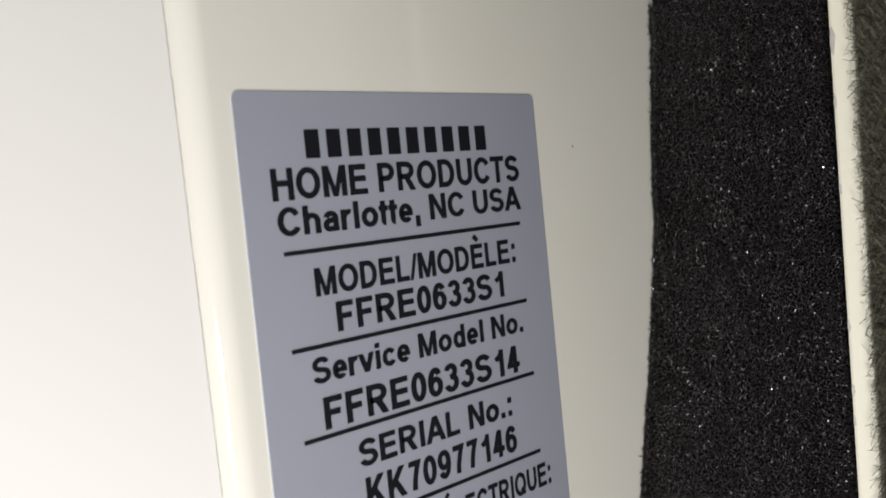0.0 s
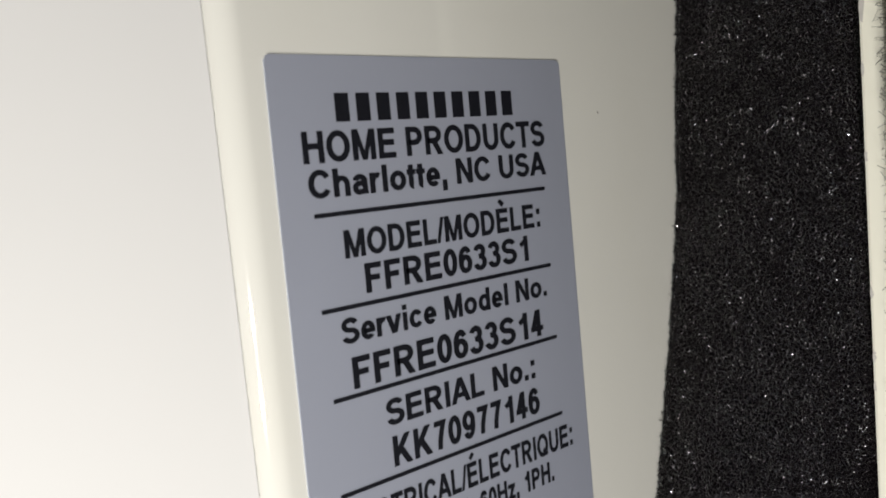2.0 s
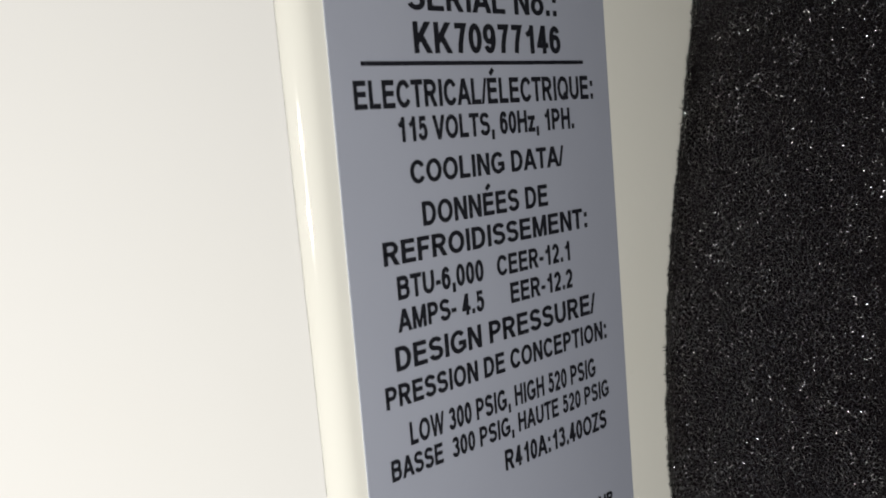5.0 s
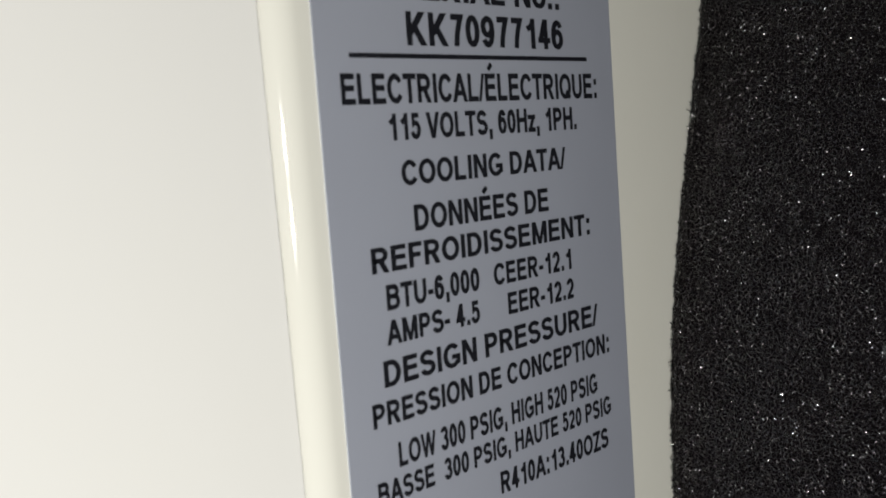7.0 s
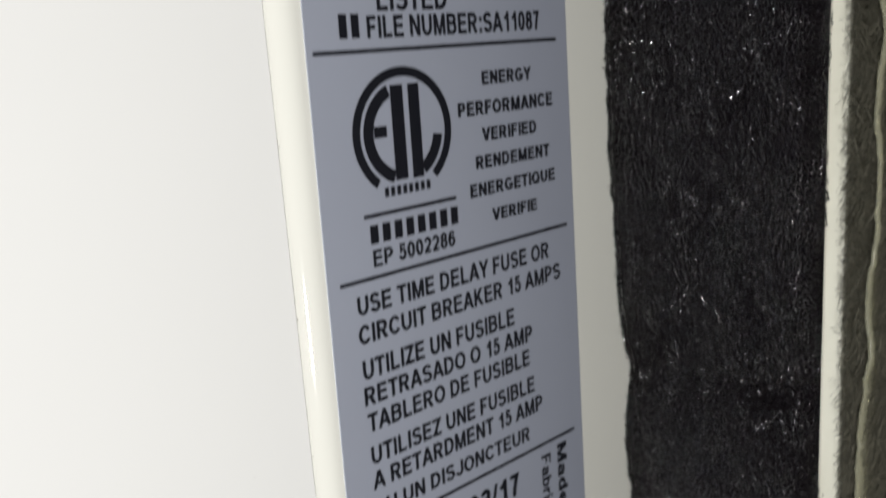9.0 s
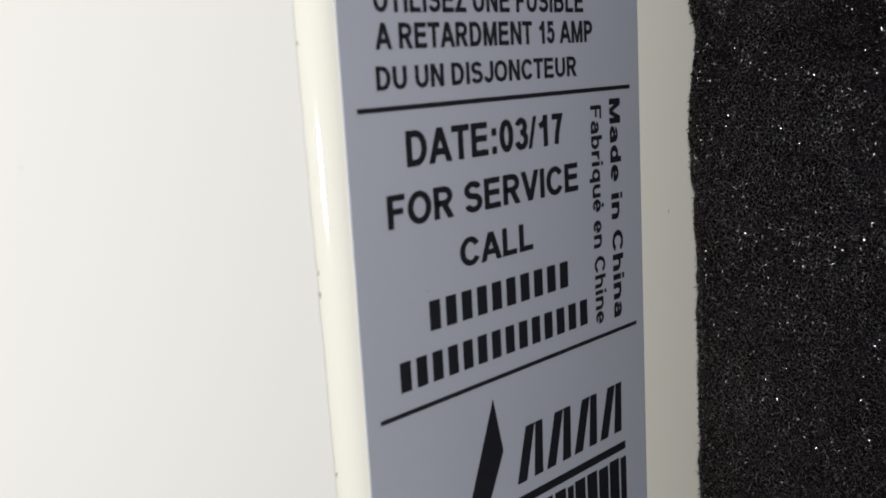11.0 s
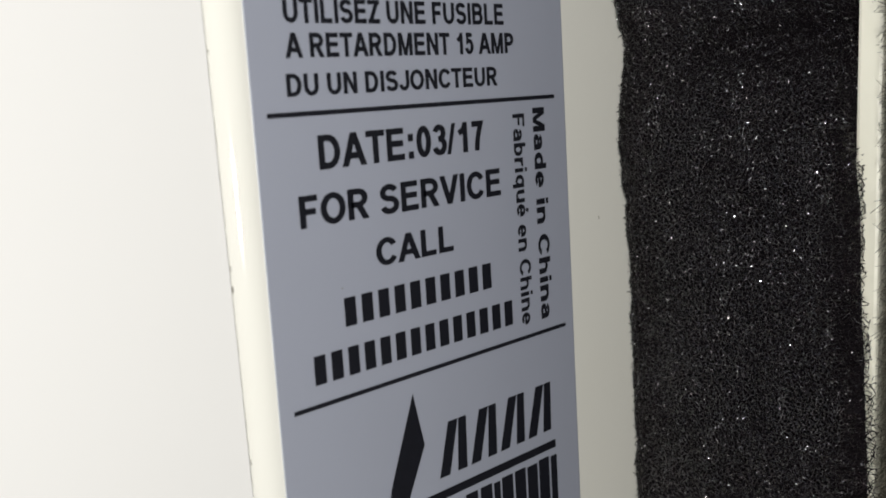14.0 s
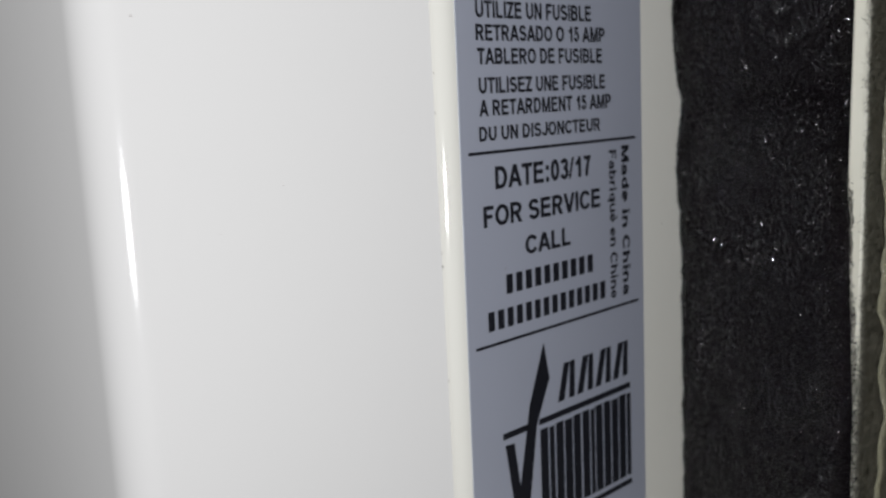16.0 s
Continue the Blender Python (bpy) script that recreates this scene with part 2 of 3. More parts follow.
# widths of a bold grotesque, in thousandths of its size
WIDTHS = {611: "FLTZbdhnoqu", 722: "ABCDHKNRU", 667: "EPSVXYÈÉ", 778: "GOQ", 278: "I .,/il", 833: "M", 944: "W", 556: "0123456789acevéJ", 333: "t:-", 389: "r", 500: "z"}
ADVANCE = {ch: w / 1000 for w, chars in WIDTHS.items() for ch in chars}
BEARING = {ch: b / 1000 for b, chars in ((-40, "/"), (-6, "AVWXYv"), (10, "TZJtz"), (26, "CGOQSaceéo0235689-4r"), (56, "Iil.,"), (80, ":"), (52, "1")) for ch in chars}
CAP, LOW = 0.716, 0.526         # heights of capitals and of small letters


def bow(cx, cy, rx, ry, a0, a1):
    """Points along an ellipse, angles in degrees."""
    n = max(4, int(abs(a1 - a0) / 12))
    return [(cx + rx * math.cos(radians(a0 + (a1 - a0) * i / n)), cy + ry * math.sin(radians(a0 + (a1 - a0) * i / n))) for i in range(n + 1)]


def pen(*pts):
    return ("square", list(pts))


def cut(pts):
    return ("butt", pts)


def loop(pts):
    return ("closed", pts)


def slope(x0, y0, x1, y1):
    return ("slope", [(x0, y0), (x1, y1)])


def oval(cx, cy, rx, ry):
    return loop(bow(cx, cy, rx, ry, 0, 348))


def arch():
    return cut([(0, 0.4)] + bow(0.5, 0.6, 0.5, 0.4, 170, 0) + [(1, -0.18)])


STEM = pen((0, 0), (0, 1))
TALL = pen((0, 0), (0, 1.47))
E_ARMS = [pen((1, 0), (0, 0), (0, 1), (0.96, 1)), pen((0, 0.53), (0.9, 0.53))]
ROUND_E = cut([(0.05, 0.48), (1, 0.48), (1, 0.52)] + bow(0.5, 0.5, 0.5, 0.5, 8, 318))
# strokes of each letter in a unit box, from the middle of one outer stroke to the other
ALPHABET = {}
ALPHABET["A"] = [slope(0, 0, 0.5, 1), slope(1, 0, 0.5, 1), pen((0.26, 0.27), (0.74, 0.27))]
ALPHABET["B"] = [loop([(0, 0), (0, 1)] + bow(0.58, 0.77, 0.36, 0.23, 90, -90) + [(0.3, 0.54)] + bow(0.6, 0.27, 0.4, 0.27, 90, -90)), pen((0, 0.54), (0.5, 0.54))]
ALPHABET["C"] = [cut(bow(0.53, 0.5, 0.53, 0.5, 32, 328))]
ALPHABET["D"] = [loop([(0, 0), (0, 1)] + bow(0.42, 0.5, 0.58, 0.5, 90, -90))]
ALPHABET["E"] = E_ARMS
ALPHABET["É"] = E_ARMS + [cut([(0.3, 1.28), (0.78, 1.54)])]
ALPHABET["È"] = E_ARMS + [cut([(0.7, 1.28), (0.22, 1.54)])]
ALPHABET["F"] = [pen((0, 0), (0, 1), (1, 1)), pen((0, 0.5), (0.82, 0.5))]
ALPHABET["G"] = [cut(bow(0.5, 0.5, 0.5, 0.5, 42, 312) + [(0.97, 0.16), (0.97, 0.43), (0.5, 0.43)])]
ALPHABET["H"] = [STEM, pen((1, 0), (1, 1)), pen((0, 0.54), (1, 0.54))]
ALPHABET["I"] = [STEM]
ALPHABET["J"] = [cut([(1, 1.1), (1, 0.4)] + bow(0.5, 0.33, 0.5, 0.33, 0, -165))]
ALPHABET["K"] = [STEM, slope(0, 0.26, 0.94, 1), slope(0.34, 0.6, 1, 0)]
ALPHABET["L"] = [pen((0, 1), (0, 0), (1, 0))]
ALPHABET["M"] = [STEM, pen((1, 0), (1, 1)), slope(0.06, 1, 0.5, 0), slope(0.94, 1, 0.5, 0)]
ALPHABET["N"] = [STEM, pen((1, 0), (1, 1)), slope(0.02, 1, 0.98, 0)]
ALPHABET["O"] = [oval(0.5, 0.5, 0.5, 0.5)]
ALPHABET["P"] = [cut([(0, -0.1), (0, 1)] + bow(0.5, 0.73, 0.5, 0.27, 90, -90) + [(0, 0.46)])]
ALPHABET["Q"] = [oval(0.5, 0.5, 0.5, 0.5), cut([(0.58, 0.27), (1.02, -0.06)])]
ALPHABET["R"] = [cut([(0, -0.1), (0, 1)] + bow(0.5, 0.74, 0.45, 0.26, 90, -90) + [(0, 0.48)]), slope(0.5, 0.48, 0.98, 0)]
ALPHABET["S"] = [cut(bow(0.5, 0.76, 0.47, 0.24, 18, 262) + bow(0.5, 0.26, 0.5, 0.26, 82, -164))]
ALPHABET["T"] = [pen((0, 1), (1, 1)), pen((0.5, 0), (0.5, 1))]
ALPHABET["U"] = [cut([(0, 1.1)] + bow(0.5, 0.38, 0.5, 0.38, 180, 360) + [(1, 1.1)])]
ALPHABET["V"] = [slope(0, 1, 0.5, 0), slope(1, 1, 0.5, 0)]
ALPHABET["W"] = [slope(0, 1, 0.25, 0), slope(0.5, 1, 0.25, 0), slope(0.5, 1, 0.75, 0), slope(1, 1, 0.75, 0)]
ALPHABET["X"] = [slope(0, 0, 1, 1), slope(0, 1, 1, 0)]
ALPHABET["Y"] = [slope(0, 1, 0.5, 0.4), slope(1, 1, 0.5, 0.4), pen((0.5, 0), (0.5, 0.42))]
ALPHABET["Z"] = [pen((0, 1), (1, 1)), pen((0, 0), (1, 0)), slope(0.02, 0, 0.98, 1)]
ALPHABET["0"] = [oval(0.5, 0.5, 0.5, 0.5)]
ALPHABET["1"] = [pen((0.85, 0), (0.85, 1)), cut([(0.85, 0.98), (0.55, 0.8), (0, 0.68)])]
ALPHABET["2"] = [cut(bow(0.5, 0.7, 0.48, 0.3, 168, -38) + [(0.12, 0.08), (0.1, 0), (1.15, 0)])]
ALPHABET["3"] = [cut(bow(0.48, 0.77, 0.44, 0.23, 165, -80) + [(0.36, 0.53)]), cut([(0.4, 0.53)] + bow(0.48, 0.27, 0.52, 0.27, 80, -165))]
ALPHABET["4"] = [pen((0.7, 0), (0.7, 1)), slope(0.02, 0.25, 0.66, 1), pen((0, 0.25), (1, 0.25))]
ALPHABET["5"] = [cut([(1.05, 1), (0.2, 1), (0.1, 0.52)] + bow(0.48, 0.33, 0.52, 0.33, 128, -165))]
ALPHABET["6"] = [oval(0.51, 0.31, 0.49, 0.31), cut(bow(0.52, 0.5, 0.52, 0.5, 38, 200))]
ALPHABET["7"] = [cut([(-0.2, 1), (1, 1), (0.72, 0.66), (0.5, 0.3), (0.4, -0.1)])]
ALPHABET["8"] = [oval(0.5, 0.77, 0.43, 0.23), oval(0.5, 0.27, 0.5, 0.27)]
ALPHABET["9"] = [oval(0.49, 0.69, 0.49, 0.31), cut(bow(0.48, 0.5, 0.52, 0.5, -142, 20))]
ALPHABET["."] = [pen((0, 0), (0, 0.05))]
ALPHABET[","] = [pen((0, 0), (0, 0.05)), cut([(0.3, 0.05), (0.2, -0.1), (-0.2, -0.36)])]
ALPHABET[":"] = [pen((0, 0), (0, 0.05)), pen((0, 0.68), (0, 0.73))]
ALPHABET["-"] = [pen((0, 0.36), (1, 0.36))]
ALPHABET["/"] = [slope(0.05, 0, 0.95, 1)]
ALPHABET["a"] = [cut(bow(0.48, 0.68, 0.46, 0.32, 165, 0) + [(0.94, 0.3), (0.98, -0.16)]), cut([(0.94, 0.6)] + bow(0.38, 0.27, 0.38, 0.28, 80, 335))]
ALPHABET["b"] = [TALL, oval(0.5, 0.5, 0.5, 0.5)]
ALPHABET["c"] = [cut(bow(0.53, 0.5, 0.53, 0.5, 34, 326))]
ALPHABET["d"] = [pen((1, 0), (1, 1.47)), oval(0.5, 0.5, 0.5, 0.5)]
ALPHABET["e"] = [ROUND_E]
ALPHABET["é"] = [ROUND_E, cut([(0.4, 1.3), (0.72, 1.62)])]
ALPHABET["h"] = [TALL, arch()]
ALPHABET["i"] = [STEM, pen((0, 1.52), (0, 1.54))]
ALPHABET["l"] = [TALL]
ALPHABET["n"] = [STEM, arch()]
ALPHABET["o"] = [oval(0.5, 0.5, 0.5, 0.5)]
ALPHABET["q"] = [pen((1, -0.42), (1, 1)), oval(0.5, 0.5, 0.5, 0.5)]
ALPHABET["r"] = [STEM, cut(bow(1.1, 0.45, 1.1, 0.55, 170, 68))]
ALPHABET["t"] = [cut([(0.4, 1.5), (0.4, 0.25)] + bow(0.85, 0.22, 0.45, 0.22, 180, 280)), pen((0, 1), (1, 1))]
ALPHABET["u"] = [cut([(0, 1.15)] + bow(0.5, 0.4, 0.5, 0.4, 180, 340)), pen((1, 0), (1, 1))]
ALPHABET["v"] = [slope(0, 1, 0.5, 0), slope(1, 1, 0.5, 0)]
ALPHABET["z"] = [pen((0, 1), (1, 1)), pen((0, 0), (1, 0)), slope(0.02, 0, 0.98, 1)]


def ribbon(kind, pts, hw, hh, top):
    """A stroke as left and right edges; hw and hh are half the thickness of upright and level strokes."""
    if kind == "slope":
        (x0, y0), (x1, y1) = pts
        half = hw * math.hypot((x1 - x0) / hw, (y1 - y0) / hh) / (abs(y1 - y0) / hh)
        ends = [(x, 0 if y < hh * 1.01 else top if y > top - hh * 1.01 else y) for x, y in pts]
        return [(x - half, y) for x, y in ends], [(x + half, y) for x, y in ends]
    p = np.array(pts) / (hw, hh)
    p = p[np.concatenate([[True], np.linalg.norm(np.diff(p, axis=0), axis=1) > 1e-4])]
    d = np.diff(np.concatenate([p, p[:1]]) if kind == "closed" else p, axis=0)
    d /= np.linalg.norm(d, axis=1, keepdims=True)
    if kind == "square":
        p[0] -= d[0]
        p[-1] += d[-1]
    before = np.concatenate([d[-1:] if kind == "closed" else d[:1], d])[:len(p)]
    after = d if kind == "closed" else np.concatenate([d, d[-1:]])
    n = np.stack([-(before + after)[:, 1], (before + after)[:, 0]], 1)
    n *= (2 / np.maximum((n ** 2).sum(1), 0.5))[:, None]
    a, b = (p + n) * (hw, hh), (p - n) * (hw, hh)
    if kind == "closed":
        a, b = np.concatenate([a, a[:1]]), np.concatenate([b, b[:1]])
    return a.tolist(), b.tolist()


def glyphs(text, weight):
    """A line of letters built from strokes; heights are in capitals' heights, and each stroke lies on a layer of its own."""
    pts, faces, x = [], [], 0.0
    for ch in text:
        hw, hh = (0.064 if ch == "/" else 0.088) * weight, 0.068 * weight
        adv = ADVANCE[ch]
        top = LOW if ch in "abcdeéhilnoqrtuvz" else CAP
        b = BEARING.get(ch, 0.046)
        wide = max(0.0, adv - 2 * b - 2 * hw)
        for k, (kind, line) in enumerate(ALPHABET.get(ch, ())):
            left, right = ribbon(kind, [(b + hw + px * wide, hh + py * (top - 2 * hh)) for px, py in line],
                                 hw * (0.82 if kind == "slope" and ch in "MNW" else 1.0), hh, top)
            n, m = len(pts), len(left)
            pts += [(x + px, py / CAP, k) for px, py in left + right]
            faces += [(n + i, n + i + 1, n + m + i + 1, n + m + i) for i in range(m - 1)]
        x += adv
    return np.array(pts), faces


def words(text, x0, x1, z0, h, weight=1.0):
    co, faces = glyphs(text, weight * (1.18 if h < 2.0 else 1.0))
    z0, h = z0 - 0.045 * h, 1.1 * h
    lo, hi = co[:, 0].min(), co[:, 0].max()
    verts = [(x0 + (x - lo) / (hi - lo) * (x1 - x0), INK_Y - 0.003 * k, z0 + y * h) for x, y, k in co]
    tagged(mesh_object("printed_line", verts, faces, INK, rating_label), kind="stuff")


def words_down(text, x0, h, z0, z1, weight=1.0):
    """A line that reads downwards: its feet at x0, from z0 to z1."""
    co, faces = glyphs(text, weight)
    lo, hi = co[:, 0].min(), co[:, 0].max()
    verts = [(x0 + y * h, INK_Y - 0.003 * k, z0 + (x - lo) / (hi - lo) * (z1 - z0)) for x, y, k in co]
    tagged(mesh_object("printed_line", verts, faces, INK, rating_label), kind="stuff")


def flat(name, polys, label="", lift=0.0):
    verts, faces = [], []
    for poly in polys:
        faces.append(tuple(range(len(verts), len(verts) + len(poly))))
        verts += [(x, INK_Y - lift, z) for x, z in poly]
    return mesh_object(name, verts, faces, INK, rating_label, label)


def rect(x0, x1, z0, z1):
    return [(x0, z0), (x1, z0), (x1, z1), (x0, z1)]


def bars(count, x0, x1, z0, h):
    """Plain bars that stand for a row of characters."""
    step = (x1 - x0) / count
    for i in range(count):
        flat("printed_bar", [rect(x0 + step * (i + 0.16), x0 + step * (i + 0.82), z0, z0 + h)])


def rule(x0, x1, z, thick=0.5):
    flat("printed_rule", [rect(x0, x1, z - thick / 2, z + thick / 2)])


def ring(cx, cz, r0, r1, a0=0, a1=360, squash=1.0):
    n = 48
    out = []
    for i in range(n):
        a, b = radians(a0 + (a1 - a0) * i / n), radians(a0 + (a1 - a0) * (i + 1) / n)
        out.append([(cx + r0 * math.cos(a), cz + r0 * squash * math.sin(a)), (cx + r1 * math.cos(a), cz + r1 * squash * math.sin(a)),
                    (cx + r1 * math.cos(b), cz + r1 * squash * math.sin(b)), (cx + r0 * math.cos(b), cz + r0 * squash * math.sin(b))])
    return out


bars(10, 8.4, 39.7, -7.4, 3.2)
words("HOME PRODUCTS", 3.8, 45.4, -11.7, 3.2)
words("Charlotte, NC USA", 4.1, 45.2, -15.6, 2.9)
words("MODEL/MODÈLE:", 8.3, 43.0, -22.6, 2.9)
words("FFRE0633S1", 10.9, 40.0, -26.9, 3.1)
words("Service Model No.", 6.7, 43.2, -32.2, 2.7)
words("FFRE0633S14", 7.7, 41.8, -37.4, 3.3)
words("SERIAL No.:", 12.1, 39.3, -42.9, 2.9)
words("KK70977146", 12.5, 39.7, -47.8, 3.3)
words("ELECTRICAL/ÉLECTRIQUE:", 2.9, 46.2, -54.0, 2.9)
words("115 VOLTS, 60Hz, 1PH.", 9.0, 41.5, -57.9, 2.6, 1.02)
words("COOLING DATA/", 10.3, 38.8, -62.8, 2.5)
words("DONNÉES DE", 11.7, 34.8, -67.8, 2.6)
words("REFROIDISSEMENT:", 5.1, 43.0, -71.7, 2.5)
words("BTU-6,000", 6.8, 21.3, -75.8, 2.5, 1.02)
words("CEER-12.1", 23.8, 38.7, -75.7, 2.4, 1.02)
words("AMPS- 4.5", 6.4, 21.0, -79.5, 2.4, 1.02)
words("EER-12.2", 26.0, 38.9, -79.5, 2.4, 1.02)
words("DESIGN PRESSURE/", 5.6, 43.7, -83.9, 2.6)
words("PRESSION DE CONCEPTION:", 3.6, 45.8, -88.0, 2.4, 1.02)
words("LOW 300 PSIG, HIGH 520 PSIG", 6.8, 42.7, -92.9, 2.5, 1.02)
words("BASSE  300 PSIG, HAUTE 520 PSIG", 3.5, 45.5, -96.4, 2.3, 1.02)
words("R410A:13.40OZS", 22.6, 44.5, -100.8, 2.5, 1.02)
words("66PN", 3.4, 10.3, -104.6, 1.8)
words("C", 5.2, 7.8, -116.3, 3.8, 1.3)
words("US", 25.2, 30.7, -116.1, 3.6, 1.3)
words("ROOM AIR", 32.7, 44.9, -112.2, 1.7)
words("CONDITIONER", 32.5, 45.6, -115.1, 1.9)
words("59PN", 32.8, 39.5, -118.5, 1.7)
words("LISTED", 11.6, 24.2, -123.7, 2.7)
bars(2, 4.9, 8.8, -127.0, 2.9)
words("FILE NUMBER:SA11087", 9.7, 43.6, -127.0, 2.5, 1.02)
words("ENERGY", 30.2, 41.1, -134.1, 1.7)
words("PERFORMANCE", 25.0, 45.8, -138.2, 1.8)
words("VERIFIED", 29.6, 41.7, -141.9, 1.7)
words("RENDEMENT", 28.0, 44.6, -145.7, 1.7)
words("ENERGETIQUE", 26.5, 45.6, -149.5, 1.7)
words("VERIFIE", 30.8, 41.0, -153.4, 1.6)
bars(8, 7.2, 24.1, -152.6, 2.4)
words("EP 5002286", 7.7, 22.9, -155.5, 2.0)
words("USE TIME DELAY FUSE OR", 4.4, 43.3, -161.2, 2.3, 1.02)
words("CIRCUIT BREAKER 15 AMPS", 4.2, 45.9, -165.0, 2.3, 1.02)
words("UTILIZE UN FUSIBLE", 4.4, 34.4, -169.7, 2.4, 1.02)
words("RETRASADO O 15 AMP", 4.3, 38.4, -173.2, 2.3, 1.02)
words("TABLERO DE FUSIBLE", 4.5, 37.5, -176.8, 2.3, 1.02)
words("UTILISEZ UNE FUSIBLE", 4.6, 38.3, -181.3, 2.3, 1.02)
words("A RETARDMENT 15 AMP", 4.5, 40.0, -184.8, 2.3, 1.02)
words("DU UN DISJONCTEUR", 4.3, 36.6, -188.7, 2.1, 1.02)
words("DATE:03/17", 7.7, 33.6, -196.4, 3.3)
words("FOR SERVICE", 4.6, 36.2, -202.3, 3.1)
words("CALL", 14.7, 27.1, -208.0, 2.9)
bars(10, 9.2, 34.0, -213.9, 3.2)
bars(14, 4.5, 37.7, -219.4, 3.2)
words_down("Made in China", 43.1, 2.4, -191.9, -220.0, 1.0)
words_down("Fabriqué en Chine", 39.1, 2.3, -192.5, -220.0, 0.92)

for x0, x1, z in ((4.5, 44.6, -17.6), (4.2, 44.5, -28.2), (4.6, 44.6, -38.3), (4.3, 44.4, -49.1)):
    rule(x0, x1, z)
for x0, x1, z in ((0.9, 47.3, -128.6), (6.7, 23.6, -149.0), (1.9, 48.1, -156.9), (1.6, 47.8, -190.6), (1.8, 48.2, -221.7)):
    rule(x0, x1, z)

# certification marks as plain shapes
flat("printed_ring", ring(16.6, -112.2, 6.35, 7.8), "plain black ring mark")
flat("printed_ring", ring(14.8, -116.3, 0.9, 1.2))
for x0, x1, z0, z1 in ((12.8, 14.1, -114.2, -108.3), (15.1, 16.4, -114.2, -108.3), (17.3, 18.6, -116.5, -110.3), (19.2, 20.5, -116.5, -115.2)):
    flat("printed_bar", [rect(x0, x1, z0, z1)])
flat("printed_ring", ring(14.7, -139.1, 7.5, 8.8, -52, 232, 0.95), "plain black open ring mark")
flat("printed_ring", ring(14.7, -139.1, 5.3, 7.0, 112, 250, 0.95))
flat("printed_ring", ring(14.7, -139.1, 5.3, 7.0, 300, 352, 0.95))
flat("printed_bar", [rect(12.7, 14.9, -145.1, -133.0)], lift=0.01)
flat("printed_bar", [rect(15.8, 17.8, -145.2, -133.0)], lift=0.01)
flat("printed_bar", [rect(9.5, 11.7, -139.4, -138.0)], lift=0.01)
bars(8, 10.4, 19.0, -147.0, 1.2)
flat("printed_mark", [[(18.8, -223.9), (20.2, -230.6), (16.4, -238.0), (13.2, -256.0), (10.8, -256.0), (8.0, -239.4), (10.3, -239.6), (11.6, -247.5), (14.5, -234.3)]], "plain black tick mark")
rule(7.5, 14.0, -237.8, 1.1)
rule(17.0, 44.9, -237.8, 1.1)
rule(13.4, 45.2, -257.2, 1.02)
for i in range(4):
    x = 22.6 + 5.6 * i
    flat("printed_bar", [[(x - 0.2, -235.6), (x + 1.6, -235.6), (x + 3.4, -228.9), (x + 1.7, -228.9)]])
    flat("printed_bar", [[(x + 3.0, -235.6), (x + 4.7, -235.6), (x + 4.9, -228.9), (x + 3.5, -228.9)]])
for x, w in ((17.2, 4.0), (21.6, 4.8), (26.7, 2.3), (29.4, 3.8), (33.5, 2.3), (36.1, 4.7), (41.1, 3.9)):
    flat("printed_bar", [rect(x, x + 2.2, -255.8, -239.2)])
    if w > 3:
        flat("printed_bar", [rect(x + 2.55, x + w, -255.8, -239.4)])


# ---- black foam between the unit and the window track ----
def curve(z, table):
    zs, xs = zip(*table)
    return float(np.interp(-z, [-a for a in zs], xs))


FOOT = ((50, 86), (6, 82), (-20, 79), (-45, 73.2), (-69, 66.3), (-89, 61.8), (-108, 60.4), (-150, 60.9), (-175, 62.3), (-183, 64.0), (-187, 65.6),
        (-190, 63.0), (-196, 62.6), (-208, 64.2), (-222, 64.9), (-300, 65.2))
RIM = ((50, 79), (-20, 75), (-50, 69.5), (-75, 64), (-95, 62), (-140, 62), (-158, 64.5), (-180, 66.5), (-187, 69), (-196, 65.5), (-210, 62), (-230, 60), (-300, 59.5))
OVER = ((50, -0.2), (-70, -0.2), (-88, 0.2), (-110, 0.9), (-135, 0.6), (-150, 0.2), (-165, 0.1), (-195, 0.2), (-205, 0.8), (-215, 1.6), (-225, 2.8), (-235, 3.6), (-250, 4.0), (-300, 4.2))


def track_y(z):
    """Where the window track begins: it leans a little."""
    return -35.5 - 0.0147 * z


def smooth_curve(z, table):
    return sum(curve(z + d, table) for d in (-3, -1.5, 0, 1.5, 3)) / 5


def foam_x(u, z):
    """The foam's face: u runs from 0 at the side panel to 1 at the track."""
    foot, rim = smooth_curve(z, FOOT), smooth_curve(z, RIM)
    x = foot + (rim - foot) * u
    x += -1.2 + 1.2 * max(0.0, 1 - u / 0.05) ** 2 + 3.2 * max(0.0, (u - 0.92) / 0.08) ** 2
    x += 4.5 * u * math.exp(-((z + 187.5 - 3.0 * u) / 2.4) ** 2)
    x += 0.55 * noise.noise((5.0, z * 0.4, 1.0)) * max(0.0, 1 - u / 0.12)
    x += 0.7 * noise.noise((u * 4.0, z * 0.045, 3.0)) + 0.35 * noise.noise((u * 14.0, z * 0.22, 8.0))
    return x


def foam_y(u, z):
    edge = track_y(z) - smooth_curve(z, OVER)
    return -0.05 + (edge + 0.1) * u


foam = thing("foam_strip", "black open-cell foam strip squeezed between air conditioner and window track", "foam")


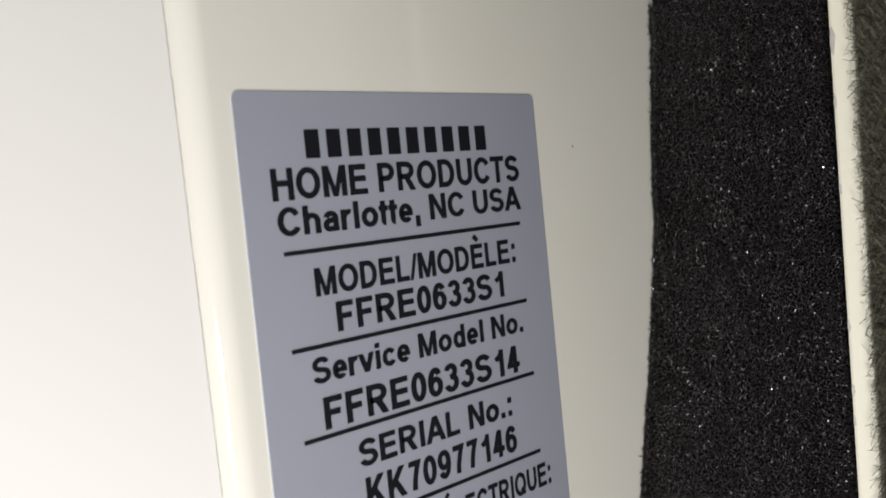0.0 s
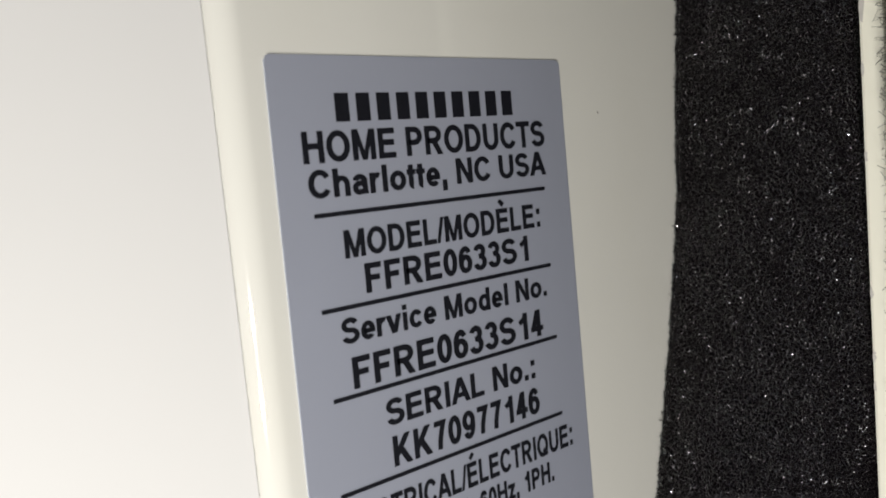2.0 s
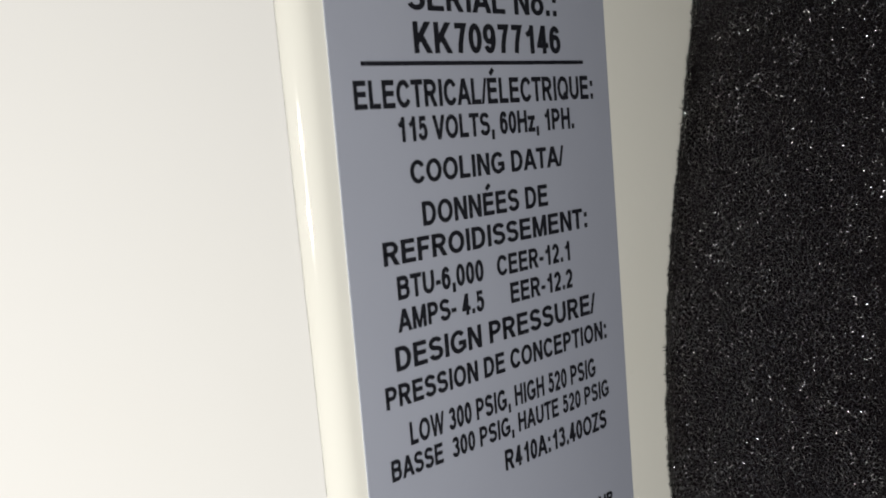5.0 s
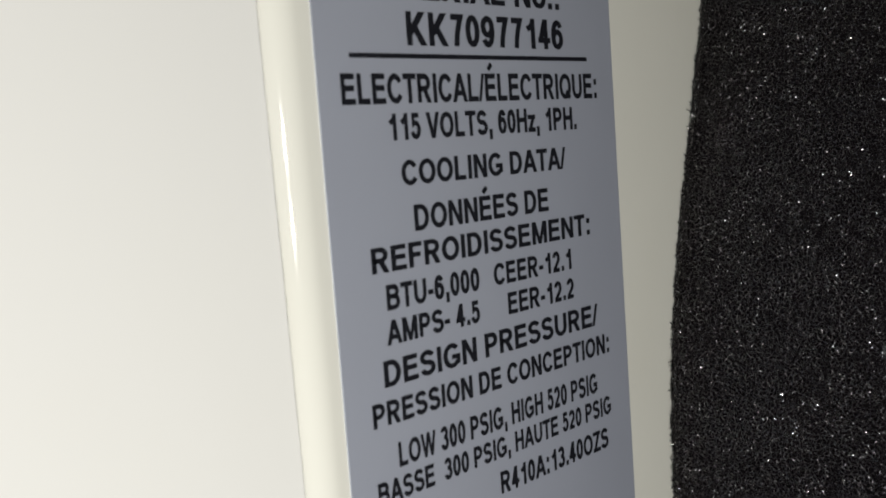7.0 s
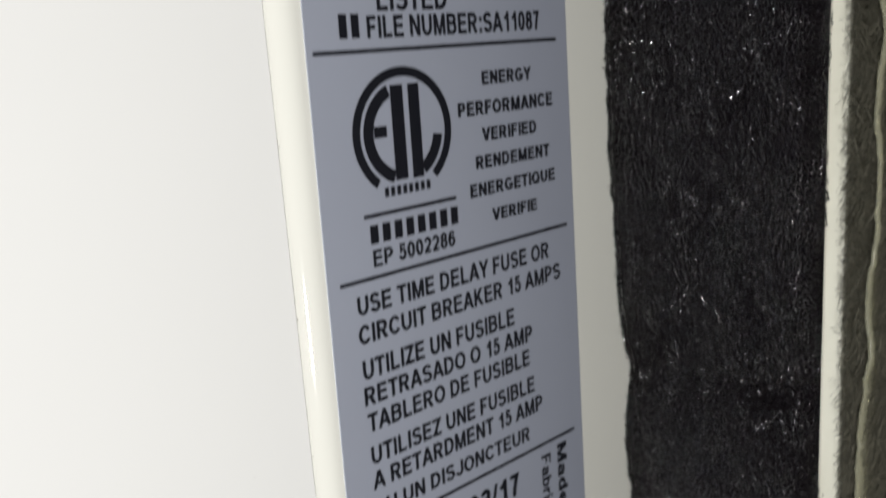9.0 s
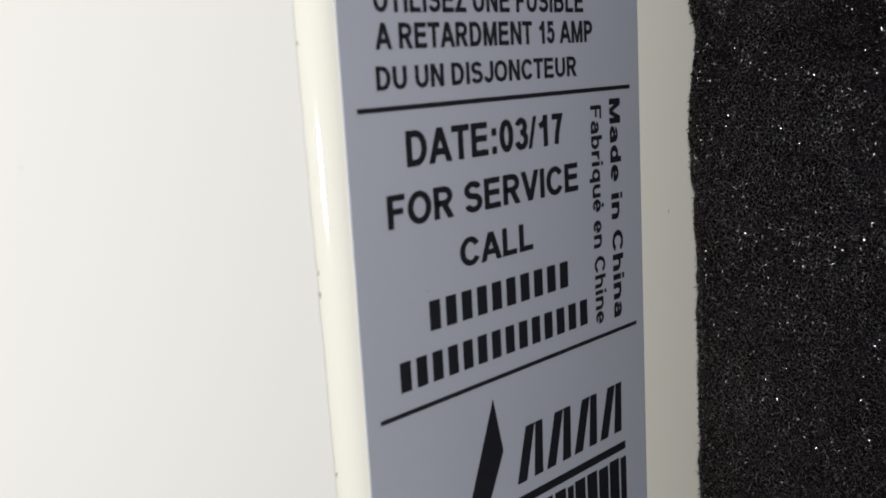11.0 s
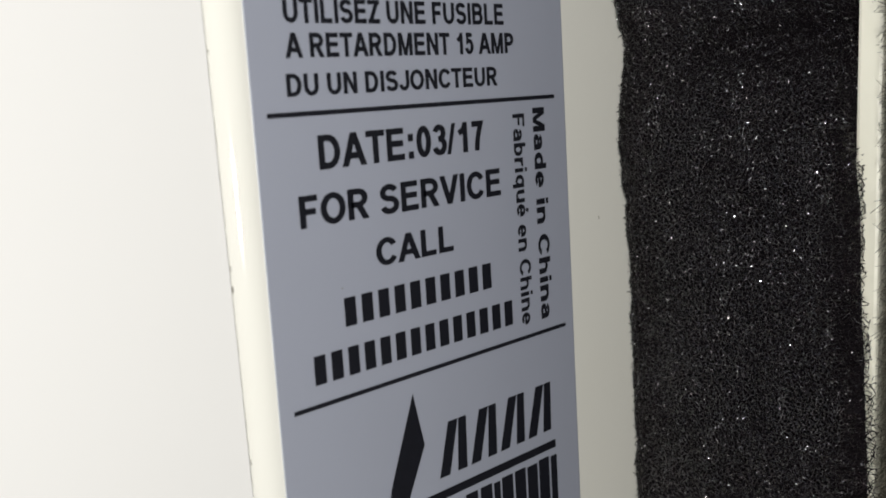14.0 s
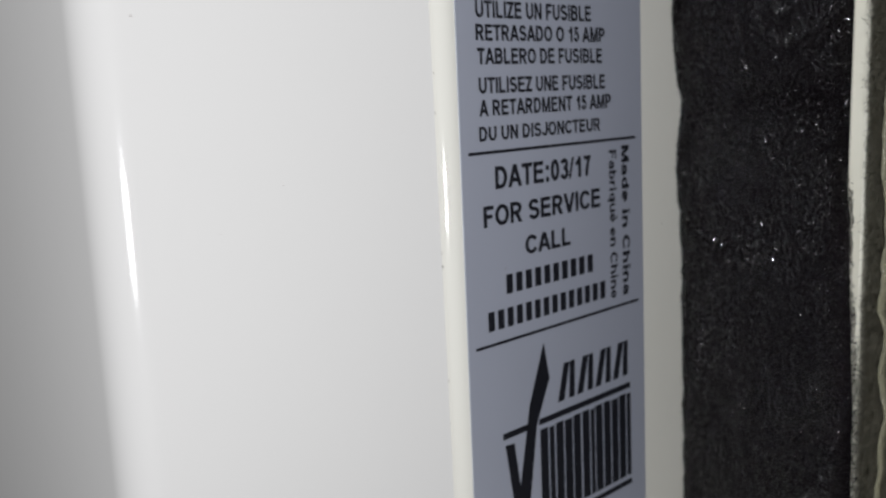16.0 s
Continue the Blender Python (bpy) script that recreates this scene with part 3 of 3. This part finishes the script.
def foam_body():
    nu, nz = 46, 300
    z0, z1 = 44.0, -284.0
    verts, faces = [], []
    for j in range(nz + 1):
        z = z0 + (z1 - z0) * j / nz
        for i in range(nu + 1):
            u = i / nu
            verts.append((foam_x(u, z) + 0.9, foam_y(u, z), z))
    w = nu + 1
    for j in range(nz):
        for i in range(nu):
            a = j * w + i
            faces.append((a, a + 1, a + w + 1, a + w))
    # back and sides
    base = len(verts)
    for j in range(nz + 1):
        z = z0 + (z1 - z0) * j / nz
        tuck = max(64.8, foam_x(1, z) + 1.0)
        verts += [(94.0, -0.05, z), (94.0, track_y(z) + 0.15, z), (tuck, min(track_y(z) + 0.15, foam_y(1, z) + 1.5), z)]
    for j in range(nz):
        a, b = base + 3 * j, base + 3 * j + 3
        faces += [(a, a + 1, b + 1, b), (j * w, a, b, (j + 1) * w), (j * w + nu, (j + 1) * w + nu, b + 2, a + 2), (a + 2, b + 2, b + 1, a + 1)]
    mesh_object("core", verts, faces, FOAM, foam, "dense black foam", True)


def rods(points, pairs, thick, rng):
    """Three-sided rods between points, as vertices and faces."""
    p = np.asarray(points)
    a, b = p[pairs[:, 0]], p[pairs[:, 1]]
    d = b - a
    d /= np.linalg.norm(d, axis=1, keepdims=True) + 1e-9
    ref = rng.normal(size=d.shape)
    s = np.cross(d, ref)
    s /= np.linalg.norm(s, axis=1, keepdims=True) + 1e-9
    t = np.cross(d, s)
    r = thick * (0.7 + 0.6 * rng.random((len(d), 1)))
    ring_ = [s, -0.5 * s + 0.866 * t, -0.5 * s - 0.866 * t]
    verts = np.stack([a + r * k for k in ring_] + [b + r * k for k in ring_], 1).reshape(-1, 3)
    base = np.arange(len(d))[:, None] * 6
    faces = np.concatenate([base + np.array(q) for q in ((0, 1, 4, 3), (1, 2, 5, 4), (2, 0, 3, 5))])
    return verts, faces


FOAM_U, FOAM_Z = 60, 440
Z_HIGH, Z_LOW = 40.0, -280.0
SURFACE = np.array([[(foam_x(i / FOAM_U, z), foam_y(i / FOAM_U, z)) for i in range(FOAM_U + 1)] for z in np.linspace(Z_HIGH, Z_LOW, FOAM_Z + 1)])


def foam_at(u, z):
    """Points of the foam's face for arrays of u and z."""
    a = np.clip(u, 0, 1) * FOAM_U
    b = np.clip((Z_HIGH - z) / (Z_HIGH - Z_LOW), 0, 1) * FOAM_Z
    i, j = np.minimum(a.astype(int), FOAM_U - 1), np.minimum(b.astype(int), FOAM_Z - 1)
    s, t = (a - i)[:, None], (b - j)[:, None]
    xy = (SURFACE[j, i] * (1 - s) + SURFACE[j, i + 1] * s) * (1 - t) + (SURFACE[j + 1, i] * (1 - s) + SURFACE[j + 1, i + 1] * s) * t
    return np.column_stack([xy, z])


def lace(z):
    """How far torn cells stand out past the rim, as a share of the width."""
    return np.interp(-z, (150, 195, 205, 220, 232, 250), (0.008, 0.008, 0.012, 0.018, 0.036, 0.030))


def foam_struts(depth, cell, seed, thick, high=14.0, low=-274.0):
    """One layer of the foam's open cells: an uneven honeycomb of thin struts."""
    rng = np.random.default_rng(seed)
    width = 36.5
    cols, rows = int(width / (cell * 0.866)) + 5, int((high - low) / (cell * 0.75))
    ni, nj = 2 * cols + 4, 3 * rows + 4
    r, c = np.meshgrid(np.arange(rows), np.arange(cols), indexing="ij")
    i, j = (2 * c + r % 2 + 1).ravel(), (3 * r).ravel()
    pairs = np.concatenate([np.stack([i * nj + j, (i + 1) * nj + j + 1], 1), np.stack([i * nj + j, (i - 1) * nj + j + 1], 1),
                            np.stack([(i + 1) * nj + j + 1, (i + 1) * nj + j + 3], 1)])
    used, inverse = np.unique(pairs, return_inverse=True)
    pairs = inverse.reshape(-1, 2)
    s = cell * 0.433 * (used // nj - 1) + rng.normal(0, 0.24 * cell, len(used))
    z = high - cell * 0.25 * (used % nj) + rng.normal(0, 0.24 * cell, len(used))
    u = s / width
    pts = foam_at(u, z)
    pts[:, 0] += depth + rng.normal(0, 0.16 * cell, len(used))
    pts[:, 1] = np.minimum(-0.1, pts[:, 1] + rng.normal(0, 0.12 * cell, len(used)) - np.maximum(u - 1, 0) * width)
    good = (u > -0.01) & (u < 1.012 + lace(z) * (0.6 + 0.8 * rng.random(len(u))))
    pairs = pairs[good[pairs].all(1)]
    pairs = pairs[rng.random(len(pairs)) < 0.93]
    return rods(pts, pairs, thick, rng)


def stuff_mesh(name, batches, mat, parent, label):
    """Many small rods joined in one mesh."""
    verts = np.concatenate([v for v, _ in batches])
    starts = np.cumsum([0] + [len(v) for v, _ in batches])
    quads = np.concatenate([f + k for (_, f), k in zip(batches, starts)])
    verts = verts * MM + np.array([0, 0, Z0])
    me = bpy.data.meshes.new(name)
    me.vertices.add(len(verts))
    me.vertices.foreach_set("co", verts.astype(np.float32).ravel())
    me.loops.add(quads.size)
    me.loops.foreach_set("vertex_index", quads.astype(np.int32).ravel())
    me.polygons.add(len(quads))
    me.polygons.foreach_set("loop_start", np.arange(0, quads.size, 4, dtype=np.int32))
    me.update(calc_edges=True)
    me.materials.append(mat)
    ob = new(name, me)
    ob.parent = parent
    return tagged(ob, label, kind="stuff")


def foam_layers():
    batches = [foam_struts(-0.35, 0.74, 1, 0.072), foam_struts(0.15, 0.85, 2, 0.06)]
    # remains of thin cell walls, which glint
    for seed, n, size, mat, name in ((5, 60000, (0.035, 0.085), MEMBRANE, "cell_wall"), (6, 260000, (0.045, 0.105), FACET, "cell_facet"),
                                       (9, 130000, (0.04, 0.105), GLINT, "cell_facet")):
        rng = np.random.default_rng(seed)
        c = foam_at(rng.uniform(0.0, 1.0, n), rng.uniform(-274, 14, n))
        c[:, 0] += rng.normal(-0.46, 0.13, n)
        c[:, 1] = np.minimum(c[:, 1], -0.2)
        e = rng.normal(size=(n, 3))
        e /= np.linalg.norm(e, axis=1, keepdims=True)
        g = np.cross(e, rng.normal(size=(n, 3)))
        g /= np.linalg.norm(g, axis=1, keepdims=True)
        e, g = e * rng.uniform(*size, (n, 1)), g * rng.uniform(*size, (n, 1))
        walls = np.stack([c + e, c + g, c - e, c - g], 1).reshape(-1, 3)
        stuff_mesh(name, [(walls, np.arange(4 * n).reshape(-1, 4))], mat, foam, "glinting black cell walls")
    # loose ends that stick out along the edge at the track
    rng = np.random.default_rng(7)
    n = 3200
    a = foam_at(1 - np.abs(rng.normal(0, 0.025, n)), rng.uniform(-274, 14, n))
    b = a + np.stack([-0.1 + rng.normal(0, 0.3, n), -0.12 + rng.normal(0, 0.3, n), rng.normal(0, 0.4, n)], 1)
    batches.append(rods(np.concatenate([a, b]), np.stack([np.arange(n), np.arange(n) + n], 1), 0.04, rng))
    # torn cells along the edge at the side panel
    n = 9000
    a = foam_at(np.abs(rng.normal(0, 0.03, n)), rng.uniform(-274, 14, n))
    b = a + np.stack([-0.3 + rng.normal(0, 0.36, n), rng.normal(-0.15, 0.25, n), rng.normal(0, 0.35, n)], 1)
    a[:, 1], b[:, 1] = np.minimum(a[:, 1], -0.12), np.minimum(b[:, 1], -0.12)
    batches.append(rods(np.concatenate([a, b]), np.stack([np.arange(n), np.arange(n) + n], 1), 0.06, rng))
    stuff_mesh("open_cell_mesh", batches, STRUT, foam, "shiny black foam struts")


foam_body()
foam_layers()

# ---- window track with its brush seal ----
track = thing("window_track", "cream vinyl window track with a narrow raised lip", "window track", kind="structure")


def track_shift(bm):
    for v in bm.verts:
        v.co.y += track_y(v.co.z)
    return bm


def track_bar(name, x0, x1, y0, y1, bevel):
    bm = bmesh.new()
    box(bm, x0, x1, y0, y1, AC_BOTTOM - 1, 300, bevel)
    part(name, track_shift(bm), VINYL, track)


track_bar("lip", 66, 93, -3.2, 0, 0.5)
track_bar("lip", 66, 93, -19.6, -16.2, 0.5)
track_bar("channel", 80, 94, -25, -0.6, 0.4)



def smudge(z, wide, tall, seed):
    """A thin grey smear on the lip's face, next to the foam."""
    rng = random.Random(seed)
    bm = bmesh.new()
    rim = [bm.verts.new((65.97, track_y(z) - 0.15 - wide * (0.5 + 0.5 * math.cos(a)) * rng.uniform(0.6, 1.0), z + tall * math.sin(a) * rng.uniform(0.7, 1.0)))
           for a in (radians(24 * i) for i in range(15))]
    bm.faces.new(rim)
    part("smudge", bm, SMEAR, track, "faint grey smudge")


for i, (z, wide, tall) in enumerate(((1.5, 0.9, 2.2), (-6.0, 0.5, 1.0), (-17.0, 0.5, 0.8), (-34.5, 0.5, 1.0), (-43.0, 0.6, 0.9), (-47.0, 0.5, 0.7))):
    smudge(z, wide, tall, 80 + i)

seal = thing("brush_seal", "grey pile weatherstrip with a wavy clear plastic fin in the track", "weatherstrip")


def pile():
    rng = np.random.default_rng(11)
    bm = bmesh.new()
    box(bm, 72, 79.5, -15.9, -3.5, AC_BOTTOM, 60)
    part("backing", track_shift(bm), PILE_BACK, seal, "dark woven backing")
    n = 66000
    z = rng.uniform(-276, 20, n)
    s = rng.uniform(-1, 1, n)
    y = -9.5 + 4.9 * s + np.interp(-z, (150, 190, 210, 260), (-0.3, -0.5, -1.2, -1.2))
    a = np.stack([np.full(n, 72.5), y + track_y(z), z], 1)
    long = (13.5 - 3.4 * np.abs(s) ** 2.2) * rng.uniform(0.8, 1.08, n)
    side = 0.02 * s + rng.normal(0, 0.035, n)
    tilt = rng.normal(-0.05, 0.25, n)
    mid = a + np.stack([-long * 0.55, long * 0.5 * side, long * 0.45 * tilt], 1)
    end = mid + np.stack([-long * 0.45, long * 0.75 * side + rng.normal(0, 0.4, n), long * 0.8 * tilt + rng.normal(0, 0.6, n)], 1)
    pts = np.concatenate([a, mid, end])
    i = np.arange(n)
    batch = rods(pts, np.concatenate([np.stack([i, i + n], 1), np.stack([i + n, i + 2 * n], 1)]), 0.036, rng)
    # loose hairs that curl over the lip
    m = 1300
    zc = rng.uniform(-276, 20, m) + 1.2 * np.sin(rng.uniform(0, 60, m))
    root = np.stack([rng.uniform(65.0, 68.0, m), -4.0 - rng.uniform(0, 0.9, m) + np.interp(-zc, (150, 210), (0.1, -0.6)) + track_y(zc), zc], 1)
    bend = root + np.stack([rng.uniform(-3.2, -0.8, m), rng.uniform(-0.1, 0.35, m), rng.normal(-0.3, 0.5, m)], 1)
    tip = bend + np.stack([rng.uniform(-0.9, 0.5, m), np.abs(rng.normal(0.25, 0.35, m)), rng.normal(-0.5, 0.7, m)], 1)
    k = np.arange(m)
    curls = rods(np.concatenate([root, bend, tip]), np.concatenate([np.stack([k, k + m], 1), np.stack([k + m, k + 2 * m], 1)]), 0.034, rng)
    stuff_mesh("pile_mat", [batch, curls], PILE, seal, "grey-olive fuzzy fibres")


def fin():
    """A thin clear film that stands up in the pile, buckled along its edge."""
    steps, cols = 420, 8
    verts, faces = [], []
    for side in (0, 1):
        for j in range(steps + 1):
            z = 45 - 329 * j / steps
            wave = 1.3 * noise.noise((z * 0.06, 0.3, 0.0)) + 1.5 * noise.noise((z * 0.14, 4.1, 0.0)) + 0.25 * noise.noise((z * 0.6, 2.0, 0.0))
            for i in range(cols + 1):
                k = i / cols
                x = 73 - (14.6 + 0.5 * noise.noise((z * 0.09, 9.0, 0.0))) * k
                y = -10.2 + wave * k ** 1.4 + 0.6 * k * k * math.sin(k * 5 + z * 0.05) + side * (0.18 + 0.4 * k ** 10)
                verts.append((x, y + track_y(z), z))
    w, total = cols + 1, (steps + 1) * (cols + 1)
    for j in range(steps):
        for i in range(cols):
            q = j * w + i
            faces += [(q, q + 1, q + w + 1, q + w), (total + q, total + q + w, total + q + w + 1, total + q + 1)]
        q = j * w + cols
        faces.append((q, total + q, total + q + w, q + w))
    mesh_object("fin", verts, faces, FIN, seal, "wavy clear plastic fin", True)


pile()
fin()
